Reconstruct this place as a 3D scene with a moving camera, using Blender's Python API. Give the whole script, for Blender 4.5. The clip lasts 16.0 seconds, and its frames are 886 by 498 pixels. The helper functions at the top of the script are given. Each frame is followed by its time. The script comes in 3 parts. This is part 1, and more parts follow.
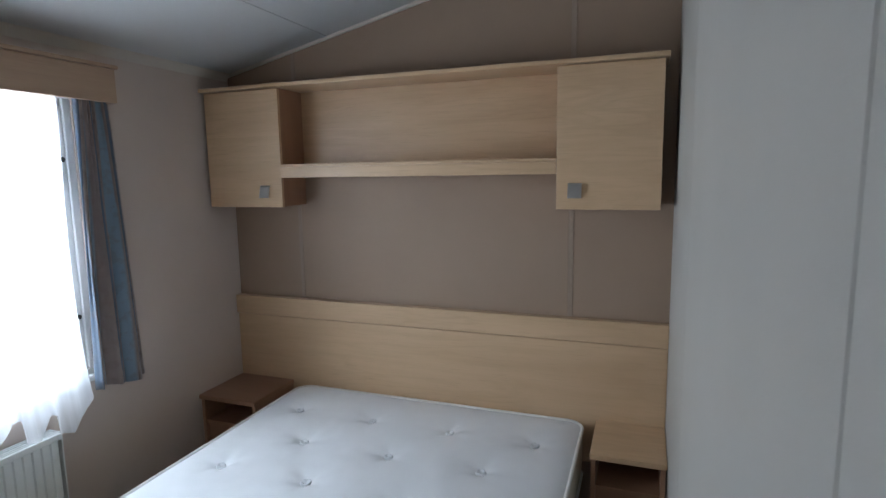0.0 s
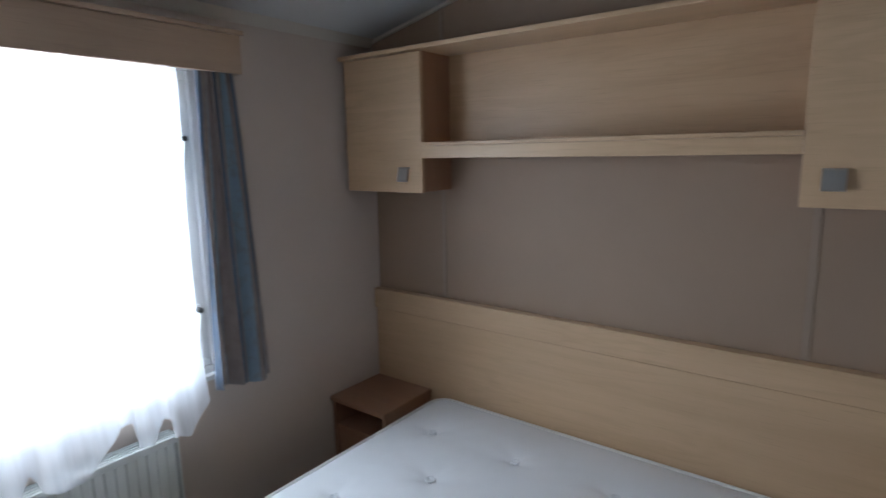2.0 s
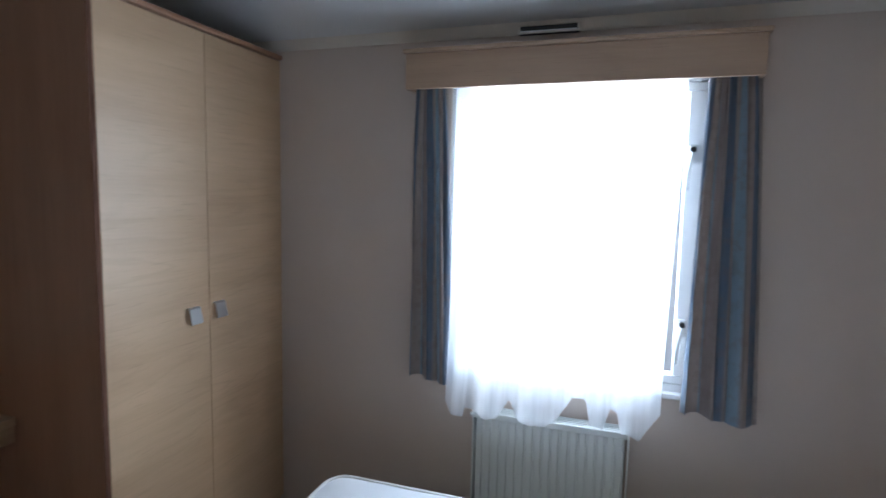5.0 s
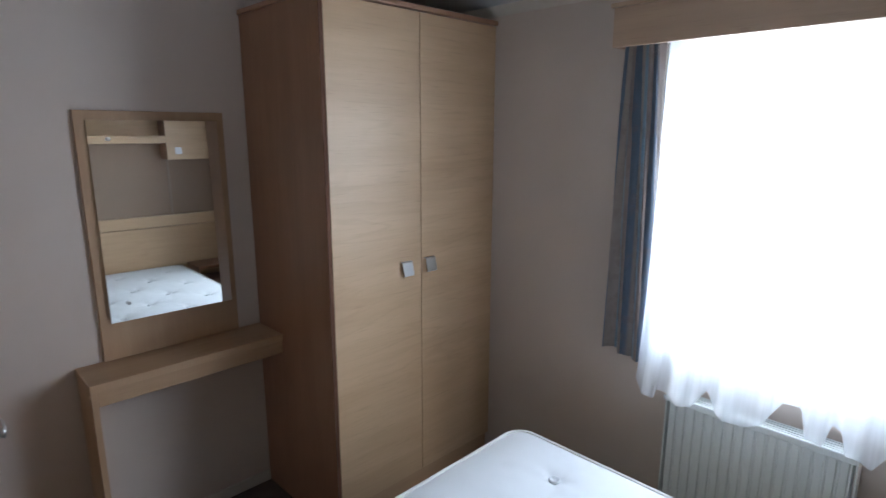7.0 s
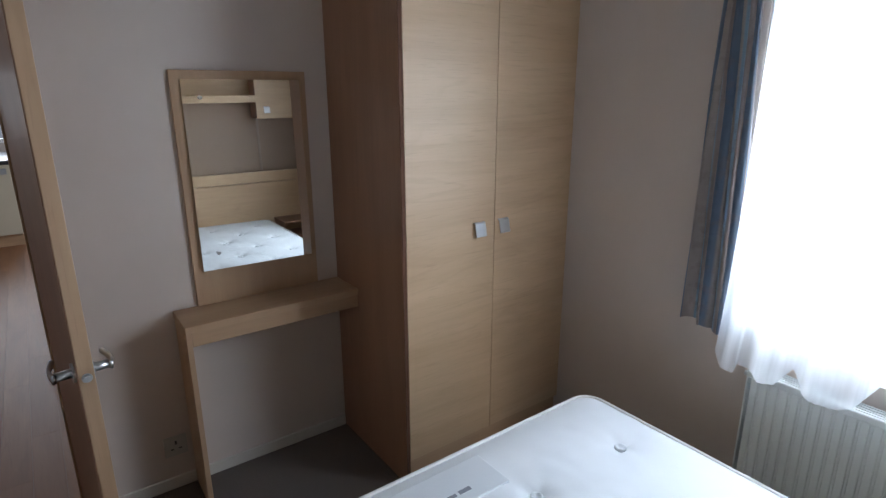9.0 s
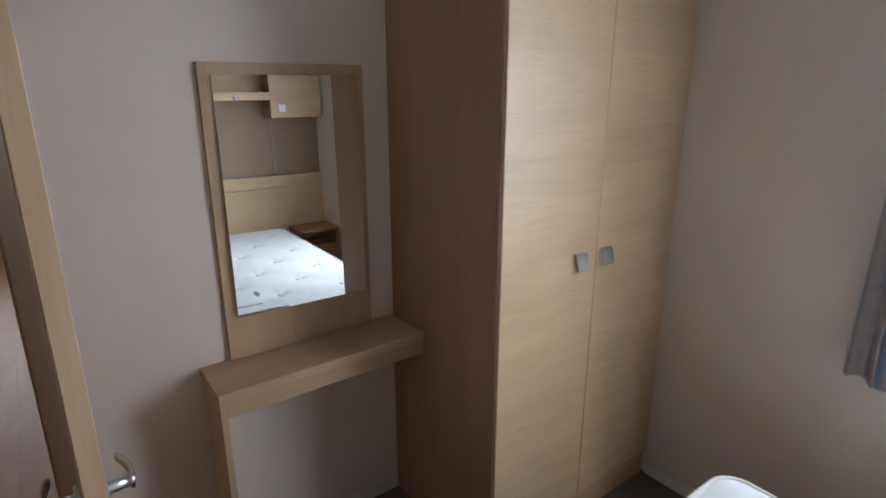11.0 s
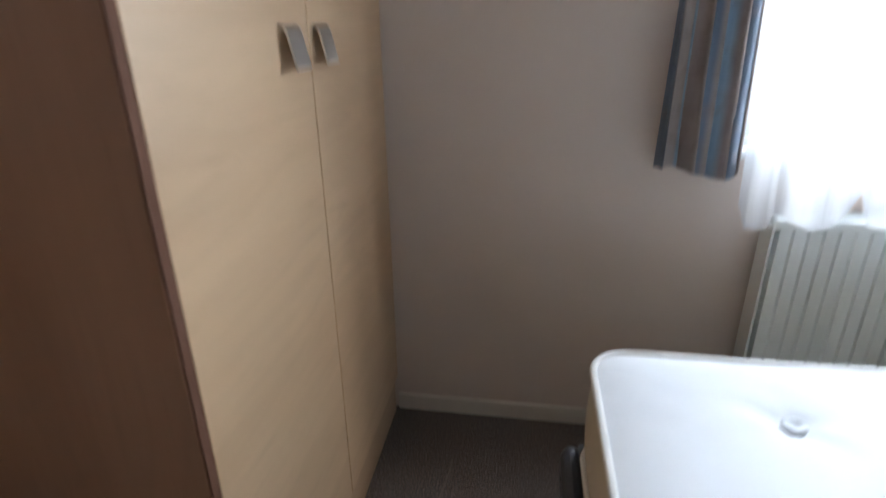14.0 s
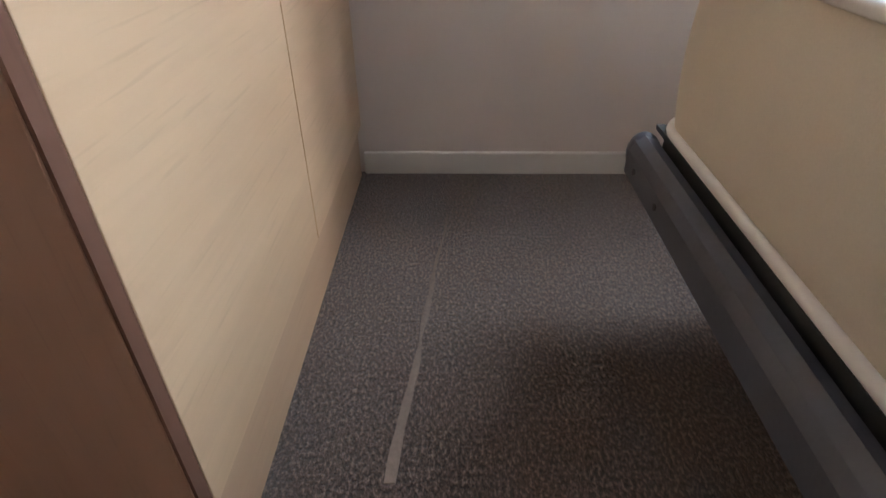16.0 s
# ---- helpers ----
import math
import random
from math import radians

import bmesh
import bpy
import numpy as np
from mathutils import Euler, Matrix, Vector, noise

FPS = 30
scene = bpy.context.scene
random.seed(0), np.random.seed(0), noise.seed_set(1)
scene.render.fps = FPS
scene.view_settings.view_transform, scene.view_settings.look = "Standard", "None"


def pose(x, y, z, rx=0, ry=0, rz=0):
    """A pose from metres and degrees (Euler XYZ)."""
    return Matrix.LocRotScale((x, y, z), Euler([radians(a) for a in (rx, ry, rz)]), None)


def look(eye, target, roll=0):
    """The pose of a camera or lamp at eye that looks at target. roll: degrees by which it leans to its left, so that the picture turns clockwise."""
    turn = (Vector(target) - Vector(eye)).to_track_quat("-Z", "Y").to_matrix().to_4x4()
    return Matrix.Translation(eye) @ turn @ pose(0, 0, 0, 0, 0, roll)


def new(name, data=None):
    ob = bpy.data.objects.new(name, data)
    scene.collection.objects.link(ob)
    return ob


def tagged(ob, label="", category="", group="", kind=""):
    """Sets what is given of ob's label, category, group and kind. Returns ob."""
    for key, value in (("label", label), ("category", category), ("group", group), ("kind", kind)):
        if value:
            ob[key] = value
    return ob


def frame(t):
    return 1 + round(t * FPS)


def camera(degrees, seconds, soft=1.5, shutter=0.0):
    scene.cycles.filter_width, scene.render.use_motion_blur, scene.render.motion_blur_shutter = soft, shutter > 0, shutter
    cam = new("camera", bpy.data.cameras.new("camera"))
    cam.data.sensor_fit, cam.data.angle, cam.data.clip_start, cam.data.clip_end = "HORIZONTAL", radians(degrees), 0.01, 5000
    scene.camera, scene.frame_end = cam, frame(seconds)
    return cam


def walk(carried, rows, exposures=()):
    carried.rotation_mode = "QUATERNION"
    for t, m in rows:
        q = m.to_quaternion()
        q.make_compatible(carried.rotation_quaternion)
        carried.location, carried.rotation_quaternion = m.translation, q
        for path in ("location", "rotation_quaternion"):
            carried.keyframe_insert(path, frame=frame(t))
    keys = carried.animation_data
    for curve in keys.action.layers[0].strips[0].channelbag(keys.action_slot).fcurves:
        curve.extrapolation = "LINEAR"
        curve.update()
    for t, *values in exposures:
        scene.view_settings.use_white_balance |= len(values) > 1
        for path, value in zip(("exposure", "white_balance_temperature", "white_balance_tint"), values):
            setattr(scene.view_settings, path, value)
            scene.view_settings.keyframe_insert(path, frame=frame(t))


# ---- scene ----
cam = camera(77.1, 16.0, soft=1.4, shutter=0.5)
PATH = [
    (0, (2.06, 0.703, 1.583), (1.383, 2.566, 1.312), -0.9),
    (0.5, (1.975, 0.732, 1.575), (1.294, 2.589, 1.279), -0.8),
    (1, (1.867, 0.828, 1.584), (1.136, 2.663, 1.269), -0.6),
    (1.5, (1.824, 1.007, 1.564), (0.957, 2.78, 1.239), -0.6),
    (2, (1.865, 1.186, 1.591), (0.675, 2.757, 1.251), -1.0),
    (2.5, (1.853, 1.201, 1.552), (0.468, 2.609, 1.236), -0.5),
    (3, (1.868, 1.389, 1.536), (0.21, 2.469, 1.246), -0.5),
    (3.5, (1.958, 1.432, 1.546), (0.093, 2.102, 1.272), -0.0),
    (4, (1.978, 1.637, 1.521), (0.016, 1.925, 1.264), 0.3),
    (4.5, (2.031, 1.972, 1.532), (0.068, 1.676, 1.291), 0.2),
    (5, (2.07, 1.992, 1.495), (0.181, 1.367, 1.291), 1.2),
    (5.2, (2.076, 1.971, 1.463), (0.21, 1.277, 1.27), 2.0),
    (7.3, (1.944, 2.232, 1.599), (0.634, 0.787, 1.157), -0.2),
    (7.5, (1.95, 2.22, 1.592), (0.665, 0.755, 1.142), -0.1),
    (8, (1.947, 2.22, 1.58), (0.725, 0.711, 1.104), -0.1),
    (8.5, (1.929, 2.225, 1.577), (0.76, 0.686, 1.062), -0.1),
    (9, (1.932, 2.231, 1.585), (0.794, 0.682, 1.035), -0.1),
    (11.5, (1.893, 1.428, 1.596), (0.728, -0.095, 1.027), 0.0),
    (12, (1.838, 1.262, 1.598), (0.557, -0.177, 1.06), 0.2),
    (12.5, (1.783, 1.313, 1.544), (0.288, 0.075, 1.063), 0.6),
    (13, (1.747, 1.090, 1.555), (0.013, 0.267, 0.995), 0.4),
    (13.5, (1.608, 0.957, 1.387), (-0.259, 0.544, 0.803), -0.2),
    (14, (1.343, 0.918, 1.082), (-0.484, 0.630, 0.320), -0.7),
    (14.5, (1.187, 0.817, 0.785), (-0.568, 0.640, -0.155), -1.9),
    (15, (1.138, 0.784, 0.632), (-0.595, 0.655, -0.358), -0.7),
    (15.5, (1.133, 0.776, 0.588), (-0.560, 0.689, -0.475), -0.6),
    (16, (1.145, 0.774, 0.570), (-0.507, 0.728, -0.560), -0.6),
]
walk(cam, [(t, look(eye, target, roll)) for t, eye, target, roll in PATH],
     exposures=[(0, -0.22, 6300, 10), (1.5, -0.34, 6300, 11), (2.5, -0.58, 6150, 12), (3.5, -0.52, 5950, 11), (5.2, -0.13, 5850, 10), (7.3, 0.0, 6150, 11), (9.2, 0.05, 6230, 11), (11.3, 0.38, 6550, 12), (12.1, 0.38, 6650, 12), (12.6, 0.60, 6420, 11), (13.5, 0.74, 6380, 11), (14.3, 0.36, 6450, 12), (15, 1.15, 6300, 14), (16, 1.58, 6150, 13)])

# ---------------- light ----------------
world = bpy.data.worlds.new("sky")
scene.world = world
world.use_nodes = True
wn = world.node_tree
sky = wn.nodes.new("ShaderNodeTexSky")
sky.sky_type = "NISHITA"
sky.sun_disc = False
sky.sun_elevation, sky.sun_rotation = radians(40), radians(200)
wn.links.new(sky.outputs[0], wn.nodes["Background"].inputs[0])
wn.nodes["Background"].inputs[1].default_value = 0.15


def area(name, m, sx, sy, power, colour=(1, 1, 1)):
    d = bpy.data.lights.new(name, "AREA")
    d.shape, d.size, d.size_y, d.energy, d.color = "RECTANGLE", sx, sy, power, colour
    ob = new(name, d)
    ob.matrix_world = m
    return ob


sun = bpy.data.lights.new("sun", "SUN")
sun.energy, sun.angle, sun.color = 1.4, radians(14), (1.0, 0.96, 0.9)
so = new("sun", sun)
so.matrix_world = pose(0, 0, 8, 50, 0, 200)
area("window_daylight", look((-0.42, 1.80, 1.56), (1.0, 1.80, 0.98)), 1.50, 1.70, 164, (0.77, 0.89, 1.0))
# added fill lamp that brightens the lounge; its side wall has no window
area("lounge_fill", look((0.2, -3.2, 1.5), (2.0, -3.2, 1.0)), 1.6, 1.0, 24, (0.82, 0.91, 1.0))
area("kitchen_daylight", look((2.4, -6.05, 1.45), (2.4, -4.0, 0.6)), 1.0, 0.8, 22, (0.84, 0.92, 1.0))


# ---------------- materials ----------------
def material(name, rough=0.6, metal=0.0):
    m = bpy.data.materials.new(name)
    m.use_nodes = True
    t = m.node_tree
    b = t.nodes["Principled BSDF"]
    b.inputs["Roughness"].default_value = rough
    b.inputs["Metallic"].default_value = metal
    return m, t, b


def node(t, kind, **values):
    n = t.nodes.new(kind)
    for key, value in values.items():
        n.inputs[key.replace("_", " ")].default_value = value
    return n


def coords(t, scale=(1, 1, 1), rot=(0, 0, 0)):
    c = t.nodes.new("ShaderNodeTexCoord")
    mp = t.nodes.new("ShaderNodeMapping")
    mp.inputs["Scale"].default_value = scale
    mp.inputs["Rotation"].default_value = rot
    t.links.new(c.outputs["Object"], mp.inputs[0])
    return mp.outputs[0]


def ramp(t, fac, stops):
    r = t.nodes.new("ShaderNodeValToRGB")
    e = r.color_ramp.elements
    while len(e) < len(stops):
        e.new(0.5)
    for el, (p, c) in zip(e, stops):
        el.position, el.color = p, (*c, 1)
    t.links.new(fac, r.inputs[0])
    return r.outputs[0]


def mix(t, fac, a, b, mode="MIX"):
    m = t.nodes.new("ShaderNodeMix")
    m.data_type, m.blend_type = "RGBA", mode
    for sock, v in ((m.inputs[0], fac), (m.inputs[6], a), (m.inputs[7], b)):
        if isinstance(v, (int, float)):
            sock.default_value = v
        elif isinstance(v, tuple):
            sock.default_value = (*v, 1)
        else:
            t.links.new(v, sock)
    return m.outputs[2]


def noise_tex(t, vec, scale, detail=3.0, rough=0.5):
    n = node(t, "ShaderNodeTexNoise", Scale=scale, Detail=detail, Roughness=rough)
    t.links.new(vec, n.inputs["Vector"])
    return n.outputs[0]


def bump(t, b, height, strength, dist=0.002):
    n = node(t, "ShaderNodeBump", Strength=strength, Distance=dist)
    t.links.new(height, n.inputs["Height"])
    t.links.new(n.outputs[0], b.inputs["Normal"])


def soft_plain(name, colour, rough=0.6, vary=0.08, grain=250.0, strength=0.15, metal=0.0):
    """A painted, moulded or papered surface with slight patches and a fine grain."""
    m, t, b = material(name, rough, metal)
    v = coords(t)
    lo = tuple(c * (1 - vary) for c in colour)
    hi = tuple(min(1, c * (1 + vary)) for c in colour)
    base = ramp(t, noise_tex(t, v, 2.3, 4), [(0.3, lo), (0.7, hi)])
    fine = noise_tex(t, v, grain, 2)
    t.links.new(mix(t, 0.25, base, ramp(t, fine, [(0.3, lo), (0.7, hi)])), b.inputs["Base Color"])
    bump(t, b, fine, strength, 0.001)
    return m


def wood(name, light, dark, along, rough=0.42):
    """Wood-grain laminate; along names the axis of the grain."""
    m, t, b = material(name, rough)
    fine = {"x": (2.2, 60, 60), "y": (60, 2.2, 60), "z": (60, 60, 2.2)}[along]
    rnd = t.nodes.new("ShaderNodeObjectInfo")
    shift = t.nodes.new("ShaderNodeVectorMath")
    shift.operation = "ADD"
    t.links.new(coords(t), shift.inputs[0])
    sc = t.nodes.new("ShaderNodeMath")
    sc.operation = "MULTIPLY"
    sc.inputs[1].default_value = 7.0
    t.links.new(rnd.outputs["Random"], sc.inputs[0])
    t.links.new(sc.outputs[0], shift.inputs[1])

    def stretched(scale):
        mp = t.nodes.new("ShaderNodeMapping")
        mp.inputs["Scale"].default_value = scale
        t.links.new(shift.outputs[0], mp.inputs[0])
        return mp.outputs[0]

    def warped(scale, detail, distortion):
        n = t.nodes.new("ShaderNodeTexNoise")
        n.inputs["Scale"].default_value, n.inputs["Detail"].default_value, n.inputs["Distortion"].default_value = 1.0, detail, distortion
        t.links.new(stretched(scale), n.inputs["Vector"])
        return n.outputs[0]

    def grained(lengthwise, across):
        return {"x": (lengthwise, across, across), "y": (across, lengthwise, across), "z": (across, across, lengthwise)}[along]

    a = warped(grained(0.9, 6.5), 5, 0.9)
    f = noise_tex(t, stretched(fine), 1.0, 4, 0.65)
    mid = tuple((p + q) / 2 for p, q in zip(light, dark))
    base = ramp(t, a, [(0.28, dark), (0.5, mid), (0.72, light)])
    streak = ramp(t, f, [(0.3, tuple(c * 0.84 for c in dark)), (0.5, mid), (0.7, tuple(min(1, c * 1.06) for c in light))])
    # growth-ring lines that wander, stronger in some places than others
    rings = ramp(t, warped(grained(1.1, 9), 2, 1.8), [(0.42, (0, 0, 0)), (0.50, (0.24, 0.24, 0.24)), (0.56, (0, 0, 0))])
    patchy = ramp(t, noise_tex(t, stretched((2.1, 2.1, 2.1)), 1.0, 2), [(0.40, (0.1, 0.1, 0.1)), (0.66, (1, 1, 1))])
    pores = ramp(t, noise_tex(t, stretched(grained(9, 210)), 1.0, 2), [(0.60, (0, 0, 0)), (0.72, (0.22, 0.22, 0.22))])
    col = mix(t, mix(t, 1.0, rings, patchy, "MULTIPLY"), mix(t, 0.14, base, streak), tuple(c * 0.74 for c in dark))
    col = mix(t, pores, col, tuple(c * 0.66 for c in dark))
    t.links.new(col, b.inputs["Base Color"])
    bump(t, b, f, 0.12, 0.0006)
    return m


def carpet_material():
    m, t, b = material("carpet_pile", 0.95)
    v = coords(t)
    n1 = noise_tex(t, coords(t, (0.65, 1, 1)), 225, 3, 0.78)
    n2 = noise_tex(t, v, 5, 4)
    sp = ramp(t, n1, [(0.36, (0.016, 0.010, 0.007)), (0.5, (0.070, 0.045, 0.033)), (0.67, (0.30, 0.205, 0.158))])
    t.links.new(mix(t, 0.25, sp, ramp(t, n2, [(0.3, (0.033, 0.022, 0.017)), (0.7, (0.078, 0.053, 0.041))])), b.inputs["Base Color"])
    b.inputs["Sheen Weight"].default_value = 0.2
    bump(t, b, n1, 0.9, 0.006)
    return m


def curtain_material(name, stripes):
    """Woven cloth whose stripes follow the width of the cloth (its UV)."""
    m, t, b = material(name, 0.75)
    uv = t.nodes.new("ShaderNodeUVMap")
    sep = t.nodes.new("ShaderNodeSeparateXYZ")
    t.links.new(uv.outputs[0], sep.inputs[0])
    mul = t.nodes.new("ShaderNodeMath")
    mul.operation = "MULTIPLY"
    mul.inputs[1].default_value = 2.4
    t.links.new(sep.outputs[0], mul.inputs[0])
    fr = t.nodes.new("ShaderNodeMath")
    fr.operation = "FRACT"
    t.links.new(mul.outputs[0], fr.inputs[0])
    col = ramp(t, fr.outputs[0], stripes)
    t.nodes[-1].color_ramp.interpolation = "EASE"
    n = noise_tex(t, coords(t, (60, 60, 14)), 1.0, 3)
    wv = noise_tex(t, coords(t), 700, 2)
    mott = noise_tex(t, coords(t), 26, 3)
    c2 = mix(t, ramp(t, mott, [(0.52, (0, 0, 0)), (0.62, (0.28, 0.28, 0.28))]), col, (0.30, 0.23, 0.20))
    t.links.new(mix(t, 0.5, c2, ramp(t, n, [(0.3, (0.8, 0.8, 0.8)), (0.7, (1, 1, 1))]), "MULTIPLY"), b.inputs["Base Color"])
    b.inputs["Sheen Weight"].default_value = 0.25
    bump(t, b, wv, 0.2, 0.0006)
    tr = t.nodes.new("ShaderNodeBsdfTranslucent")
    t.links.new(c2, tr.inputs[0])
    ms = t.nodes.new("ShaderNodeMixShader")
    ms.inputs[0].default_value = 0.30
    t.links.new(b.outputs[0], ms.inputs[1])
    t.links.new(tr.outputs[0], ms.inputs[2])
    t.links.new(ms.outputs[0], t.nodes["Material Output"].inputs[0])
    return m


def net_material():
    m, t, b = material("net_voile", 0.9)
    b.inputs["Base Color"].default_value = (0.92, 0.94, 0.97, 1)
    tr = t.nodes.new("ShaderNodeBsdfTranslucent")
    tr.inputs[0].default_value = (0.92, 0.94, 0.98, 1)
    tp = t.nodes.new("ShaderNodeBsdfTransparent")
    m1 = t.nodes.new("ShaderNodeMixShader")
    m1.inputs[0].default_value = 0.6
    t.links.new(b.outputs[0], m1.inputs[1])
    t.links.new(tr.outputs[0], m1.inputs[2])
    m2 = t.nodes.new("ShaderNodeMixShader")
    wv = noise_tex(t, coords(t, (1, 45, 3)), 1.0, 2)
    t.links.new(ramp(t, wv, [(0.35, (0.34, 0.34, 0.34)), (0.65, (0.44, 0.44, 0.44))]), m2.inputs[0])
    t.links.new(m1.outputs[0], m2.inputs[1])
    t.links.new(tp.outputs[0], m2.inputs[2])
    t.links.new(m2.outputs[0], t.nodes["Material Output"].inputs[0])
    return m


def glass_material():
    m, t, b = material("window_glass", 0.02)
    tp = t.nodes.new("ShaderNodeBsdfTransparent")
    gl = t.nodes.new("ShaderNodeBsdfGlossy")
    gl.inputs["Roughness"].default_value = 0.02
    fr = node(t, "ShaderNodeFresnel", IOR=1.45)
    ms = t.nodes.new("ShaderNodeMixShader")
    t.links.new(fr.outputs[0], ms.inputs[0])
    t.links.new(tp.outputs[0], ms.inputs[1])
    t.links.new(gl.outputs[0], ms.inputs[2])
    t.links.new(ms.outputs[0], t.nodes["Material Output"].inputs[0])
    return m


OAK_L, OAK_D = (0.63, 0.432, 0.265), (0.52, 0.345, 0.204)
HON_L, HON_D = (0.52, 0.345, 0.21), (0.41, 0.255, 0.15)
# brown carcass laminate, its tone also deepened for faces turned from the window
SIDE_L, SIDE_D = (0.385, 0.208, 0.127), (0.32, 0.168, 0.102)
OAK_X = wood("oak_laminate_across", OAK_L, OAK_D, "x")
OAK_Y = wood("oak_laminate_deep", OAK_L, OAK_D, "y")
OAK_Z = wood("oak_laminate_upright", OAK_L, OAK_D, "z")
EDGE = wood("dark_edging", (0.17, 0.082, 0.052), (0.12, 0.058, 0.037), "z", 0.75)
EDGE.node_tree.nodes["Principled BSDF"].inputs["Specular IOR Level"].default_value = 0.12
HON_X = wood("honey_laminate_across", HON_L, HON_D, "x")
HON_Z = wood("honey_laminate_upright", HON_L, HON_D, "z")
SIDE_Z = wood("brown_shaded_laminate_upright", SIDE_L, SIDE_D, "z")
SIDE_X = wood("brown_shaded_laminate_across", SIDE_L, SIDE_D, "x")
PELMET = wood("pelmet_laminate", (0.58, 0.41, 0.29), (0.46, 0.32, 0.225), "y")
WALL = soft_plain("cream_vinyl_wall", (0.61, 0.515, 0.455), 0.55, 0.05, 420, 0.25)
# greyer and darker than WALL: the sky's reflection is put into the colour
PARTITION = soft_plain("sky_greyed_vinyl_wall", (0.43, 0.412, 0.38), 0.5, 0.05, 420, 0.25)
TAUPE = soft_plain("taupe_vinyl_wall", (0.325, 0.226, 0.160), 0.6, 0.06, 380, 0.35)
TRIM = soft_plain("cream_trim", (0.60, 0.55, 0.49), 0.5, 0.04)
STRIP = soft_plain("taupe_cover_strip", (0.33, 0.245, 0.185), 0.45, 0.04)
CEIL = soft_plain("white_ceiling_board", (0.56, 0.56, 0.56), 0.6, 0.03)
UPVC = soft_plain("white_upvc", (0.82, 0.83, 0.84), 0.3, 0.02)
RAD = soft_plain("white_enamel", (0.76, 0.79, 0.78), 0.3, 0.03)
TICK = soft_plain("white_mattress_ticking", (0.78, 0.79, 0.81), 0.85, 0.04, 500, 0.35)
BORDER = soft_plain("cream_mattress_border", (0.62, 0.555, 0.455), 0.85, 0.08, 420, 0.3)
PIPING = soft_plain("white_piping", (0.74, 0.72, 0.69), 0.7, 0.05)
PATCH = soft_plain("grey_woven_label", (0.69, 0.705, 0.73), 0.7, 0.06)
INK = soft_plain("dark_print", (0.22, 0.22, 0.25), 0.7, 0.05)
CHROME = soft_plain("brushed_steel", (0.62, 0.62, 0.62), 0.28, 0.05, 300, 0.1, 1.0)
GUNMETAL = soft_plain("grey_painted_steel", (0.072, 0.076, 0.092), 0.42, 0.1, 200, 0.15)
BLACK = soft_plain("black_plastic", (0.02, 0.02, 0.02), 0.5, 0.1)
# cream lowered in tone for the dark corner that the socket sits in
SOCKET = soft_plain("dimmed_cream_plastic", (0.48, 0.45, 0.41), 0.35, 0.03)
CREAM = soft_plain("cream_kitchen_door", (0.72, 0.67, 0.52), 0.4, 0.04)
SLATE = soft_plain("dark_worktop", (0.05, 0.05, 0.055), 0.35, 0.2)
PURPLE = soft_plain("plum_cloth", (0.16, 0.08, 0.13), 0.8, 0.5, 40)
CARPET = carpet_material()
CREASE = soft_plain("worn_carpet_crease", (0.20, 0.150, 0.120), 0.95, 0.45, 200, 0.9)
STRIPES = [(0.0, (0.172, 0.224, 0.305)), (0.18, (0.190, 0.247, 0.333)), (0.27, (0.425, 0.362, 0.333)), (0.44, (0.471, 0.402, 0.368)),
           (0.51, (0.322, 0.431, 0.529)), (0.64, (0.333, 0.443, 0.546)), (0.72, (0.380, 0.316, 0.299)), (0.94, (0.425, 0.356, 0.328))]
CLOTH = curtain_material("striped_curtain_cloth", STRIPES)
NET = net_material()
GLASS = glass_material()
MIRROR, _t, _b = material("mirror_silver", 0.015, 1.0)
_b.inputs["Base Color"].default_value = (0.80, 0.82, 0.80, 1)
# gravel lightened to throw more brightness into the window
PALE_GROUND = soft_plain("outdoor_ground", (0.30, 0.29, 0.26), 0.9, 0.3, 3)


# ---------------- building helpers ----------------
def box(bm, x0, x1, y0, y1, z0, z1, bevel=0.0, seg=2):
    made = bmesh.ops.create_cube(bm, size=1.0)
    vs = made["verts"]
    for v in vs:
        v.co = Vector(((x0 + x1) / 2 + v.co.x * (x1 - x0), (y0 + y1) / 2 + v.co.y * (y1 - y0), (z0 + z1) / 2 + v.co.z * (z1 - z0)))
    if bevel:
        es = {e for v in vs for e in v.link_edges}
        bmesh.ops.bevel(bm, geom=list(es), offset=bevel, segments=seg, profile=0.5, affect="EDGES")
    return bm


def boxes(*items, bevel=0.0):
    bm = bmesh.new()
    for it in items:
        box(bm, *it, bevel=bevel)
    return bm


def prism(profile, axis, a, b):
    """A solid: a closed profile of two coordinates, drawn out along an axis from a to b."""
    bm = bmesh.new()

    def at(p, q):
        return {"x": (q, p[0], p[1]), "y": (p[0], q, p[1]), "z": (p[0], p[1], q)}[axis]

    lo = [bm.verts.new(at(p, a)) for p in profile]
    hi = [bm.verts.new(at(p, b)) for p in profile]
    n = len(profile)
    bm.faces.new(lo)
    bm.faces.new(hi[::-1])
    for i in range(n):
        bm.faces.new((lo[i], hi[i], hi[(i + 1) % n], lo[(i + 1) % n]))
    bmesh.ops.recalc_face_normals(bm, faces=bm.faces)
    return bm


